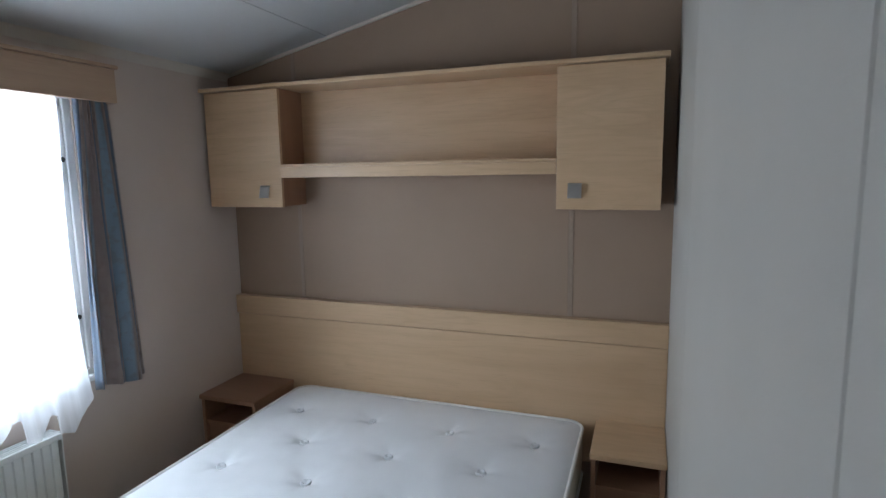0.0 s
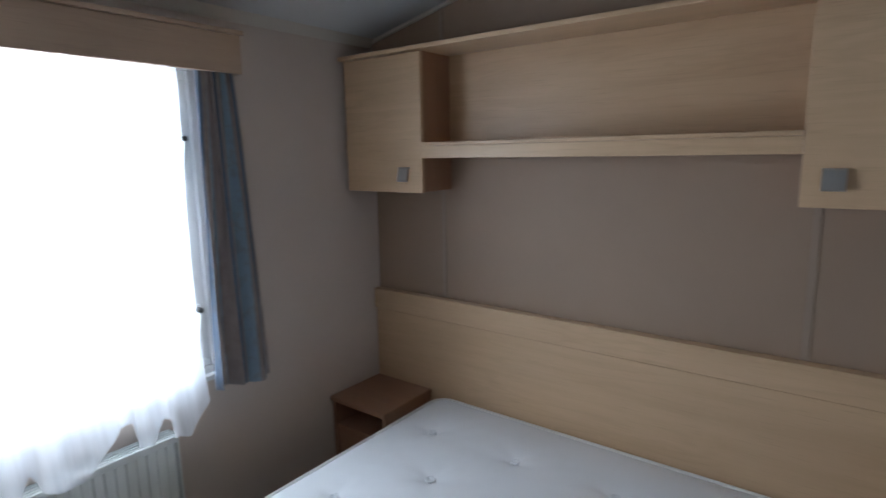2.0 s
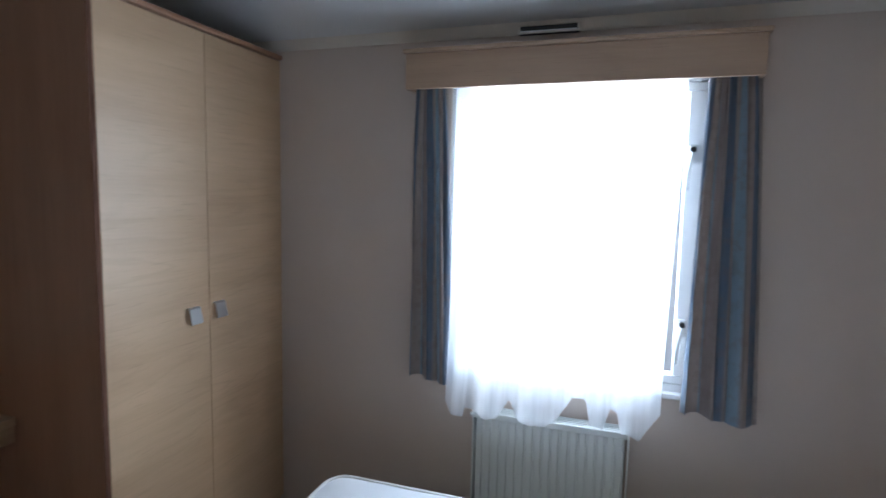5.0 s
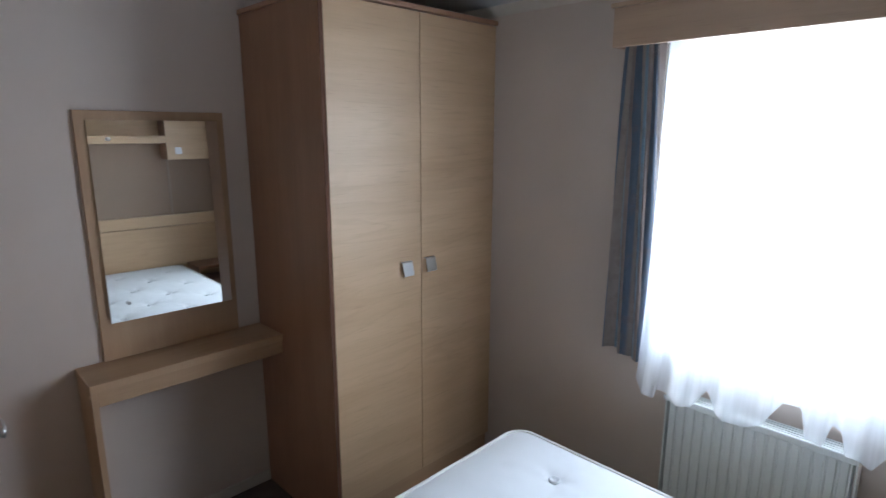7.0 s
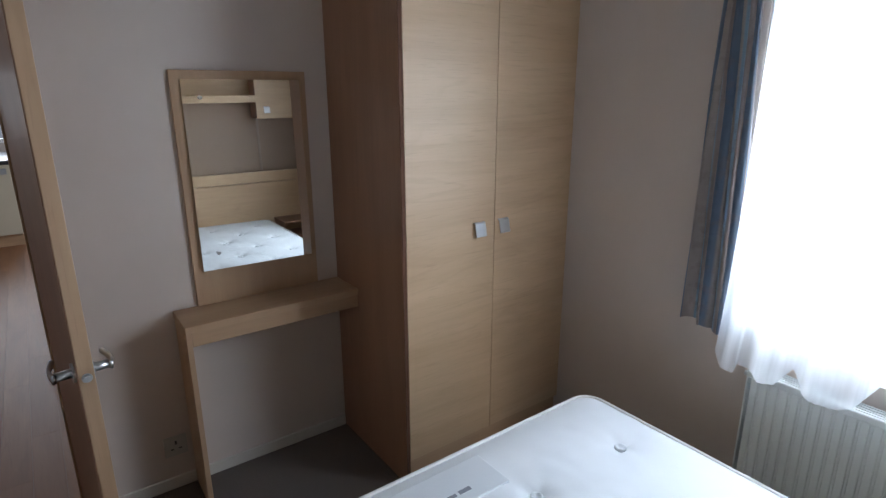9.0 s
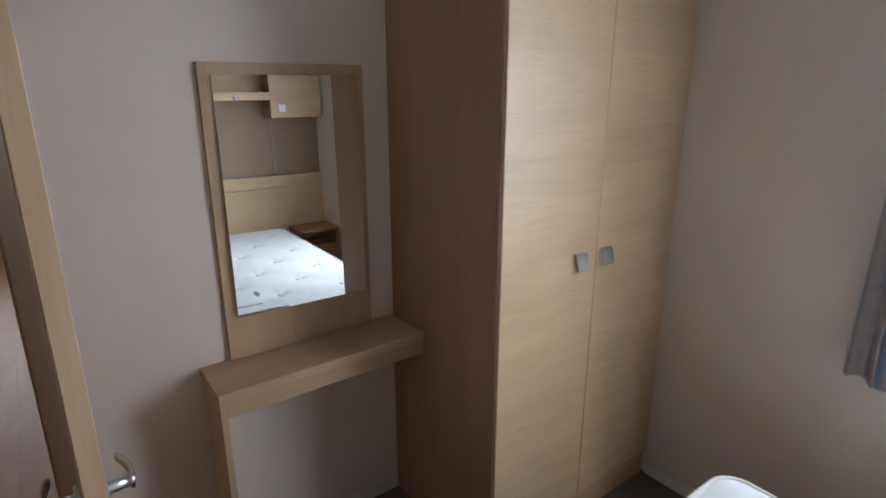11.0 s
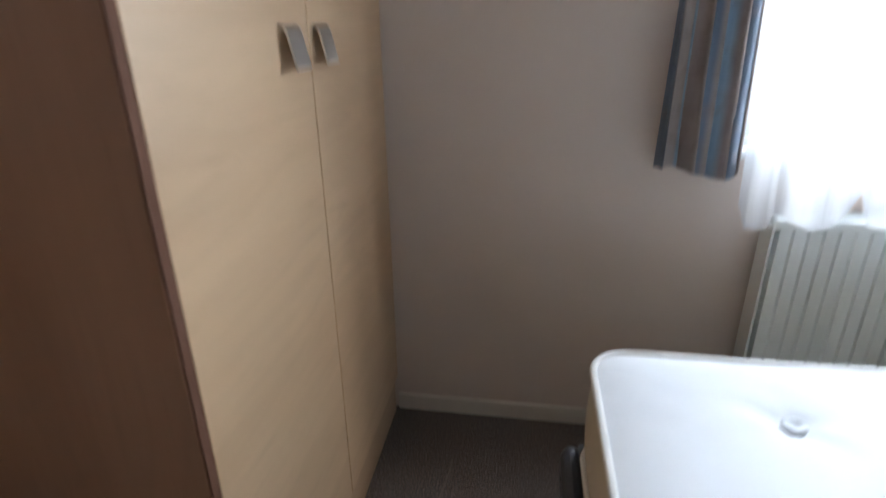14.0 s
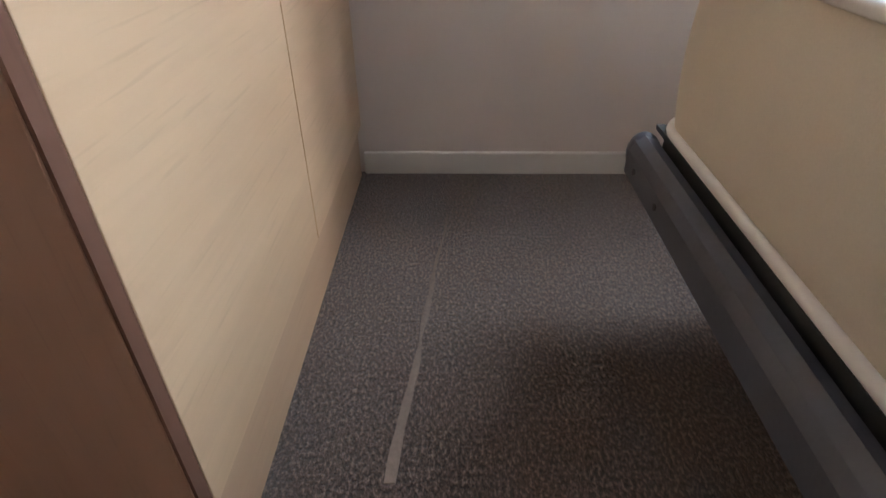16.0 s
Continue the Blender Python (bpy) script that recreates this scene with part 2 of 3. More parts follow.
def tube(points, radius, closed=False, sides=10):
    """A round rod along points."""
    bm = bmesh.new()
    pts = [Vector(p) for p in points]
    n = len(pts)
    rings = []
    for i, p in enumerate(pts):
        a = pts[(i - 1) % n] if closed or i else p
        b = pts[(i + 1) % n] if closed or i < n - 1 else p
        d = (b - a).normalized()
        side = d.cross(Vector((0, 0, 1)))
        if side.length < 1e-3:
            side = d.cross(Vector((0, 1, 0)))
        side.normalize()
        up = side.cross(d)
        rings.append([bm.verts.new(p + radius * (math.cos(k * math.tau / sides) * side + math.sin(k * math.tau / sides) * up)) for k in range(sides)])
    for i in range(n if closed else n - 1):
        r, s = rings[i], rings[(i + 1) % n]
        for k in range(sides):
            bm.faces.new((r[k], r[(k + 1) % sides], s[(k + 1) % sides], s[k]))
    if not closed:
        bm.faces.new(rings[0][::-1])
        bm.faces.new(rings[-1])
    bmesh.ops.recalc_face_normals(bm, faces=bm.faces)
    return bm


def mesh_object(name, bm, mat, smooth=False):
    me = bpy.data.meshes.new(name)
    bm.to_mesh(me)
    bm.free()
    me.materials.append(mat)
    if smooth:
        me.polygons.foreach_set("use_smooth", [True] * len(me.polygons))
    return new(name, me)


def part(name, bm, mat, parent, label="", smooth=False):
    ob = mesh_object(name, bm, mat, smooth)
    ob.parent = parent
    ob.matrix_parent_inverse = parent.matrix_basis.inverted()
    if label:
        ob["label"] = label
    return ob


def thing(name, at, label, category, group="", kind=""):
    ob = new(name)
    ob.empty_display_size = 0.1
    ob.matrix_basis = Matrix.Translation(at)
    return tagged(ob, label, category, group, kind)


def setting(name, bm, mat, label, category="wall"):
    return tagged(mesh_object(name, bm, mat), label, category, kind="structure")


# ---------------- the shell of the bedroom ----------------
W, L = 2.172, 3.13         # right wall, head wall
SLOPE, EAVE = 0.228, 2.10  # ceiling
LOBBY = 2.80               # far side of the entrance recess
RETURN = 0.62              # where the right wall ends at the recess


def ceil_z(x):
    return EAVE + SLOPE * x


floor = setting("floor", boxes((-0.08, LOBBY + 0.08, -0.08, L + 0.08, -0.06, 0.0)), CARPET, "dark brown flecked carpet with short pile", "carpet")
side_a, side_b = [], []
for k in range(49):
    u = k / 48
    cx, cy = 0.19 + 0.59 * u, 0.757 - 0.056 * u + 0.004 * noise.noise((u * 5, 0, 0))
    half = max(0.0010, (0.0016 + 0.0070 * u) * (0.75 + 0.9 * noise.noise((u * 9, 3, 0))))
    side_a.append((cx, cy + half))
    side_b.append((cx, cy - half))
part("carpet_crease", prism(side_a + side_b[::-1], "z", 0.0, 0.002), CREASE, floor, "pale worn crease in the carpet")

# window wall with its opening
WY0, WY1, WZ0, WZ1 = 1.33, 2.262, 0.80, 1.915
setting("wall_window", boxes((-0.08, 0, -0.08, WY0, 0, 2.2), (-0.08, 0, WY1, L + 0.08, 0, 2.2), (-0.08, 0, WY0, WY1, 0, WZ0), (-0.08, 0, WY0, WY1, WZ1, 2.2)),
        WALL, "cream textured vinyl wall with a window opening")
head = setting("wall_head", boxes((0, W, L + 0.004, L + 0.08, 0, 2.66)), TAUPE, "taupe vinyl wall behind the bed")
for x0, x1 in ((0.0, 0.4005), (0.4035, 1.7655), (1.7685, W)):
    part("panel", prism([(x0, 0), (x1, 0), (x1, ceil_z(x1) + 0.01), (x0, ceil_z(x0) + 0.01)], "y", L, L + 0.004), TAUPE, head)
for x in (0.402, 1.767):
    part("cover_strip", prism([(x - 0.011, L), (x - 0.009, L - 0.003), (x + 0.009, L - 0.003), (x + 0.011, L)], "z", 0.95, ceil_z(x)), STRIP, head, "taupe cover strip over the panel joint")
right = setting("wall_right", boxes((W + 0.004, W + 0.06, RETURN, L + 0.08, 0, 2.75)), PARTITION, "vinyl partition wall, greyed for the sky it reflects")
for y0, y1 in ((RETURN, 1.0685), (1.0715, 2.29), (2.293, L)):
    part("panel", boxes((W, W + 0.004, y0, y1, 0, ceil_z(W) + 0.02)), PARTITION, right)
setting("wall_return", boxes((W + 0.06, LOBBY + 0.08, RETURN, RETURN + 0.06, 0, 2.85)), WALL, "cream vinyl return wall by the entrance")
setting("wall_lobby", boxes((LOBBY, LOBBY + 0.08, 0, RETURN, 0, 2.85)), WALL, "cream vinyl wall of the entrance recess")
DX0, DX1, DZ = 1.975, 2.655, 1.985   # doorway
setting("wall_foot", boxes((0, DX0, -0.06, 0, 0, 2.75), (DX1, LOBBY + 0.08, -0.06, 0, 0, 2.85), (DX0, DX1, -0.06, 0, DZ, 2.85)), WALL,
        "cream textured vinyl partition wall with a doorway")
ceiling = setting("ceiling", prism([(-0.1, ceil_z(-0.1)), (LOBBY + 0.1, ceil_z(LOBBY + 0.1)), (LOBBY + 0.1, ceil_z(LOBBY + 0.1) + 0.05), (-0.1, ceil_z(-0.1) + 0.05)], "y", -0.1, L + 0.1),
                  CEIL, "white sloping ceiling boards with a joint strip", "ceiling")
tagged(mesh_object("ceiling_strip", prism([(0.58, ceil_z(0.58) - 0.003), (0.61, ceil_z(0.61) - 0.003), (0.61, ceil_z(0.61) + 0.01), (0.58, ceil_z(0.58) + 0.01)], "y", 0, L), CEIL),
       "white joint strip on the sloping ceiling", "trim", kind="structure")
setting("trim_gable", prism([(0, ceil_z(0) - 0.014), (W, ceil_z(W) - 0.014), (W, ceil_z(W) + 0.005), (0, ceil_z(0) + 0.005)], "y", L - 0.014, L - 0.001), TRIM, "pale trim where the head wall meets the ceiling", "trim")
setting("trim_eave", prism([(0.0, 2.068), (0.006, 2.066), (0.012, 2.075), (0.03, 2.112), (0.0, 2.112)], "y", 0, L - 0.014), TRIM, "cream coving along the window wall", "trim")
setting("baseboard", boxes((0, 0.012, 0.568, L - 0.06, 0, 0.052), bevel=0.003), TRIM, "cream skirting board above the carpet", "skirting")
setting("baseboard_foot", boxes((0.896, DX0 - 0.06, 0.0005, 0.012, 0, 0.052), bevel=0.003), TRIM, "cream skirting board under the dressing table", "skirting")


# ---------------- window, blind side fittings, curtains ----------------
def window():
    w = thing("window_1", (-0.04, (WY0 + WY1) / 2, WZ0), "white plastic window with two glazed sashes", "window", kind="structure")
    fx0, fx1, f = -0.075, -0.006, 0.032
    part("window_frame", boxes((fx0, fx1, WY0, WY1, WZ0, WZ0 + f), (fx0, fx1, WY0, WY1, WZ1 - f, WZ1), (fx0, fx1, WY0, WY0 + f, WZ0 + f, WZ1 - f), (fx0, fx1, WY1 - f, WY1, WZ0 + f, WZ1 - f), bevel=0.004), UPVC, w)
    s0, s1, t0, t1 = WY0 + f + 0.002, WY1 - f - 0.002, WZ0 + f + 0.002, WZ1 - f - 0.002
    sash = part("sash", boxes((-0.062, -0.012, s0, s1, t0, t0 + 0.03), (-0.062, -0.012, s0, s1, t1 - 0.03, t1), (-0.062, -0.012, s0, s0 + 0.05, t0 + 0.03, t1 - 0.03), (-0.062, -0.012, s1 - 0.058, s1, t0 + 0.03, t1 - 0.03), bevel=0.004), UPVC, w)
    pane = part("pane", boxes((-0.045, -0.039, s0 + 0.025, s1 - 0.025, t0 + 0.025, t1 - 0.025)), GLASS, sash)
    pane.visible_shadow = False
    part("window_sill", boxes((-0.01, 0.022, WY0 - 0.01, WY1 + 0.012, WZ0 - 0.014, WZ0 + 0.006), bevel=0.004), UPVC, w)
    for z in (1.64, 1.04):
        c = part("catch", boxes((-0.012, 0.004, s1 - 0.052, s1 - 0.026, z - 0.03, z + 0.03), bevel=0.004), UPVC, w)
        part("catch_arm", tube([(0.002, s1 - 0.038, z + 0.012), (0.02, s1 - 0.042, z), (0.022, s1 - 0.050, z - 0.06), (0.016, s1 - 0.052, z - 0.125)], 0.0065), UPVC, c, smooth=True)
        part("catch_button", tube([(0.003, s1 - 0.039, z + 0.014), (0.024, s1 - 0.039, z + 0.014)], 0.010), BLACK, c)


window()


def curtain(name, label, y_top, y_bot, z0, z1, folds, amp, x=0.062, pinch=0.5, sag=0.012):
    """Hanging cloth: rows from the top to the hem, its folds drawn together at the top."""
    bm = bmesh.new()
    uvl = bm.loops.layers.uv.new("UVMap")
    nu, nv = folds * 16, 26
    grid = []
    rnd = random.Random(len(label))
    ph = [rnd.uniform(-0.5, 0.5) for _ in range(folds + 1)]
    for j in range(nv + 1):
        v = j / nv
        row = []
        for i in range(nu + 1):
            u = i / nu
            ease = v ** 0.8
            a0 = y_top[0] + (y_bot[0] - y_top[0]) * ease
            a1 = y_top[1] + (y_bot[1] - y_top[1]) * ease
            ang = u * folds * math.tau + 0.5 * math.sin(3 * u + 2.0 * v) + ph[int(u * folds)] * 0.6
            grow = 0.45 + 0.40 * v + 0.30 * math.sin(1.7 * v + ph[0] * 4)
            xx = x + amp * grow * math.sin(ang) + 0.3 * amp * math.sin(2.3 * ang + 4 * v)
            yy = a0 + (a1 - a0) * u + 0.25 * (a1 - a0) / folds * math.sin(2 * ang) * pinch
            zz = z1 + (z0 - z1) * v + sag * v * math.sin(u * 5 + 1)
            row.append(bm.verts.new((xx, yy, zz)))
        grid.append(row)
    for j in range(nv):
        for i in range(nu):
            f = bm.faces.new((grid[j][i], grid[j][i + 1], grid[j + 1][i + 1], grid[j + 1][i]))
            for lp, (du, dv) in zip(f.loops, ((0, 0), (1, 0), (1, 1), (0, 1))):
                lp[uvl].uv = ((i + du) / nu, (j + dv) / nv)
    ob = mesh_object(name, bm, CLOTH, True)
    so = ob.modifiers.new("thick", "SOLIDIFY")
    so.thickness = 0.003
    return tagged(ob, label, "curtain", "pair of curtains")


curtain("curtain", "blue and taupe striped curtain gathered beside the window", (1.215, 1.325), (1.195, 1.385), 0.762, 1.96, 3, 0.027)
curtain("curtain", "blue and taupe striped curtain hanging skewed by the window", (2.225, 2.362), (2.19, 2.44), 0.752, 1.96, 3, 0.027)


def net_curtain():
    """Voile with a shallow wave and a hem that is caught up in uneven points."""
    bm = bmesh.new()
    nu, nv = 170, 40
    z1 = 1.955
    grid = []
    lift = ((0.0, 0.05), (0.03, 0.0), (0.09, 0.0), (0.10, 0.03), (0.20, 0.0), (0.26, 0.01), (0.32, 0.075), (0.36, 0.01), (0.48, 0.0), (0.54, 0.02), (0.62, 0.12), (0.68, 0.11), (0.70, 0.03), (0.76, 0.02), (0.79, 0.10), (0.82, 0.09), (0.84, 0.02), (0.92, 0.0), (1.0, 0.10))

    def hem(u):
        for (a, p), (b, q) in zip(lift, lift[1:]):
            if a <= u <= b:
                return p + (q - p) * (u - a) / (b - a)
        return 0.0

    for j in range(nv + 1):
        v = j / nv
        row = []
        for i in range(nu + 1):
            u = i / nu
            z0 = 0.652 + 1.15 * hem(u)
            y = 1.368 + u * (0.79 - 0.035 * max(0.0, v - 0.15))
            wave = 0.011 * math.sin(u * 33 + 0.9 * math.sin(3 * v)) + 0.005 * math.sin(u * 61 + 2.4 * v)
            out = 0.012 * hem(u) / 0.1 * v ** 6
            row.append(bm.verts.new((0.060 + wave * (0.6 + 0.6 * v) + 0.050 * v ** 4 + out, y, z1 + (z0 - z1) * v)))
        grid.append(row)
    for j in range(nv):
        for i in range(nu):
            bm.faces.new((grid[j][i], grid[j][i + 1], grid[j + 1][i + 1], grid[j + 1][i]))
    return tagged(mesh_object("net_curtain", bm, NET, True), "sheer white net curtain with a rucked hem over the radiator", "net curtain")


net_curtain()


def pelmet():
    p = thing("pelmet", (0, 1.78, 1.875), "light oak-effect box pelmet above the window", "pelmet")
    y0, y1, x1, z0, z1 = 1.182, 2.372, 0.108, 1.872, 2.0
    part("front_board", boxes((x1 - 0.016, x1, y0, y1, z0, z1), bevel=0.002), PELMET, p)
    for a in (y0, y1 - 0.016):
        part("end_board", boxes((0.0005, x1 - 0.0165, a, a + 0.016, z0, z1), bevel=0.002), PELMET, p)
    part("top_board", boxes((0.0005, x1 + 0.010, y0 - 0.010, y1 + 0.010, z1 + 0.0005, z1 + 0.016), bevel=0.004), PELMET, p)
    part("curtain_rail", boxes((0.045, 0.062, y0 + 0.018, y1 - 0.018, 1.962, 1.975)), UPVC, p, "white curtain rail")


pelmet()


def vent():
    v = thing("wall_vent", (0, 1.69, 2.04), "slim metal vent above the pelmet", "vent")
    part("frame", boxes((0.0285, 0.036, 1.585, 1.80, 2.088, 2.094), (0.0285, 0.036, 1.585, 1.80, 2.062, 2.068), (0.0285, 0.036, 1.585, 1.592, 2.068, 2.088), (0.0285, 0.036, 1.793, 1.80, 2.068, 2.088), bevel=0.001), TRIM, v)
    part("backing", boxes((0.001, 0.030, 1.587, 1.798, 2.064, 2.092)), BLACK, v)
    part("slat", boxes((0.030, 0.037, 1.593, 1.792, 2.0685, 2.0715)), CHROME, v)


vent()


def radiator():
    r = thing("radiator", (0.05, 1.75, 0.12), "white ribbed panel radiator under the window", "radiator")
    y0, y1, z0, z1 = 1.468, 2.036, 0.12, 0.668
    # ribbed front sheet as one folded section
    prof = [(0.058, y0 + 0.012)]
    n = 17
    pitch = (y1 - y0 - 0.024) / n
    for i in range(n):
        a = y0 + 0.012 + i * pitch
        prof += [(0.078, a + 0.003), (0.078, a + pitch * 0.72), (0.072, a + pitch * 0.80), (0.072, a + pitch * 0.96)]
    prof += [(0.058, y1 - 0.012)]
    part("front_panel", prism(prof, "z", z0 + 0.03, z1 - 0.03), RAD, r)
    for a, b in ((z1 - 0.03, z1 - 0.004), (z0, z0 + 0.03)):
        part("header", boxes((0.056, 0.080, y0, y1, a, b), bevel=0.004), RAD, r)
    for a in (y0 - 0.002, y1 - 0.004):
        part("side_panel", boxes((0.014, 0.079, a, a + 0.006, z0 + 0.01, z1 - 0.002), bevel=0.002), RAD, r)
    part("back_panel", boxes((0.016, 0.03, y0 + 0.012, y1 - 0.012, z0, z1 - 0.02)), RAD, r)
    g = bmesh.new()
    for k in range(4):
        box(g, 0.018 + k * 0.0155, 0.024 + k * 0.0155, y0 + 0.006, y1 - 0.006, z1 - 0.006, z1 - 0.001)
    for k in range(12):
        y = y0 + 0.03 + k * (y1 - y0 - 0.066) / 11
        box(g, 0.018, 0.076, y, y + 0.006, z1 - 0.008, z1 - 0.0065)
    part("top_grille", g, RAD, r)
    for y in (y0 + 0.08, y1 - 0.08):
        part("bracket", boxes((0.0, 0.016, y, y + 0.03, z0 + 0.05, z1 - 0.08)), RAD, r)
    part("vent_plug", tube([(0.068, y0 - 0.002, z1 - 0.022), (0.068, y0 - 0.012, z1 - 0.022)], 0.009), CHROME, r)


radiator()


# ---------------- handles shared by the cupboards ----------------
def tab_handle(parent, x, z, y, face):
    """A square bent-metal tab; face is +1 where the door looks along +y, -1 along -y."""
    s = 0.026
    bm = bmesh.new()
    rows = ((0.028, 0.0), (0.028, 0.007), (0.023, 0.012), (0.0, 0.017), (-0.028, 0.023))
    front = [[bm.verts.new((x + sx * s, y + face * d, z + h)) for sx in (-1, 1)] for h, d in rows]
    back = [[bm.verts.new((x + sx * s, y + face * max(0.0, d - 0.003), z + h - 0.002)) for sx in (-1, 1)] for h, d in rows]
    for a, b in zip(front, front[1:]):
        bm.faces.new((a[0], a[1], b[1], b[0]))
    for a, b in zip(back, back[1:]):
        bm.faces.new((a[0], b[0], b[1], a[1]))
    for k in (0, 1):
        for i in range(len(rows) - 1):
            bm.faces.new((front[i][k], front[i + 1][k], back[i + 1][k], back[i][k]))
    bm.faces.new((front[-1][0], front[-1][1], back[-1][1], back[-1][0]))
    bmesh.ops.recalc_face_normals(bm, faces=bm.faces)
    return part("handle", bm, CHROME, parent, "square bent brushed-steel tab handle")


# ---------------- the wall over the bed ----------------
CZ0, CZ1, CY = 1.437, 1.985, 2.928


def wall_cabinet(x0, x1, hx, label):
    c = thing("wall_cabinet", ((x0 + x1) / 2, L, CZ0), label, "cupboard", "cupboards over the bed")
    t = 0.016
    y1 = L - 0.0005
    for a in (x0 + 0.001, x1 - t - 0.001):
        # sides and underside take the brown tone that has shade mixed in
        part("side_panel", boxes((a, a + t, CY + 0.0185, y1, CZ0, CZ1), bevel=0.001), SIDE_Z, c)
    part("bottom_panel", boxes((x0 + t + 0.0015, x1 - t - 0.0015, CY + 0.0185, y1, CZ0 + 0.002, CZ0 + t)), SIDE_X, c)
    part("back_panel", boxes((x0 + t + 0.0015, x1 - t - 0.0015, y1 - 0.006, y1, CZ0 + t + 0.001, CZ1)), OAK_X, c)
    d = part("door", boxes((x0, x1, CY, CY + 0.018, CZ0 - 0.004, CZ1 - 0.003), bevel=0.0015), OAK_X, c)
    tab_handle(d, hx, 1.508, CY, -1)


wall_cabinet(0.022, 0.446, 0.358, "light oak-effect wall cupboard next to the window wall")
wall_cabinet(1.730, 2.117, 1.803, "light oak-effect wall cupboard over the far nightstand")


def bed_shelf():
    s = thing("wall_shelf", (1.09, L, 1.57), "light oak-effect shelf joining two cupboards over the bed", "shelf")
    part("shelf_board", boxes((0.447, 1.729, 2.947, L - 0.0085, 1.590, 1.622)), OAK_X, s)
    part("front_lip", boxes((0.447, 1.729, 2.926, 2.9465, 1.572, 1.620), (0.447, 1.729, 2.922, 2.9465, 1.6205, 1.634), bevel=0.002), OAK_X, s)
    part("back_panel", boxes((0.447, 1.729, L - 0.008, L - 0.0005, 1.575, CZ1)), OAK_X, s)
    part("top_board", boxes((0.008, 2.132, 2.905, L - 0.0005, CZ1 + 0.0005, CZ1 + 0.018), bevel=0.004), OAK_X, s)


bed_shelf()


def headboard():
    h = thing("headboard", (W / 2, L, 0.4), "light oak-effect panel headboard along the whole wall", "headboard")
    part("panel", boxes((0.001, W - 0.001, 3.098, L - 0.0035, 0.30, 0.8478), bevel=0.003), OAK_X, h)
    part("rail", boxes((0.001, W - 0.001, 3.085, L - 0.0035, 0.8525, 0.95), bevel=0.003), OAK_X, h, "raised top rail of the headboard")


headboard()


def nightstand(x0, x1, label, mat):
    n = thing("nightstand", ((x0 + x1) / 2, 2.93, 0), label, "nightstand", "nightstands beside the bed")
    y0, y1, t = 2.772, 3.097, 0.018
    part("top", boxes((x0, x1, y0, y1, 0.486, 0.508), bevel=0.003), mat, n)
    for a in (x0 + 0.004, x1 - 0.004 - t):
        # the body below the top uses the shade-deepened brown
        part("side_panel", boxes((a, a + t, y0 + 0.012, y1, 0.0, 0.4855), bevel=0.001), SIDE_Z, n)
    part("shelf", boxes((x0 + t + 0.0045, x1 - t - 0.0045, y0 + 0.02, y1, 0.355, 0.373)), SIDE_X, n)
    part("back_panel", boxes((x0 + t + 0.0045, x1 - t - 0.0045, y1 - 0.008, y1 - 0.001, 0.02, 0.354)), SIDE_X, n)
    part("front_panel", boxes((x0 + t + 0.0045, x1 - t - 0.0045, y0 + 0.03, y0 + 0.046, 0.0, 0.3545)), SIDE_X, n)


# same stand as its pair; the browner top stands in for shade
nightstand(0.002, 0.335, "wooden nightstand with an open shelf by the window wall, top browned for shade", SIDE_X)
nightstand(1.892, W - 0.002, "oak-topped nightstand with an open shelf by the partition wall", OAK_X)


# ---------------- bed ----------------
MX0, MX1, MY0, MY1, MZ0, MZ1 = 0.402, 1.838, 1.055, 3.075, 0.282, 0.490
BUTTON_ROWS = (2.79, 2.53, 2.27, 2.03, 1.80, 1.57, 1.341)
BUTTONS = [(x, y) for k, y in enumerate(BUTTON_ROWS) for x in ((0.583, 0.957, 1.32, 1.678) if k % 2 == 0 else (0.777, 1.158, 1.53))]


def outline(inset, radius, n=10):
    """The rounded plan of the mattress."""
    pts = []
    for cx, cy, a0 in ((MX1 - radius, MY1 - radius, 0), (MX0 + radius, MY1 - radius, 90), (MX0 + radius, MY0 + radius, 180), (MX1 - radius, MY0 + radius, 270)):
        for k in range(n + 1):
            a = radians(a0 + 90 * k / n)
            r = radius - inset
            pts.append((cx + r * math.cos(a), cy + r * math.sin(a)))
    return pts


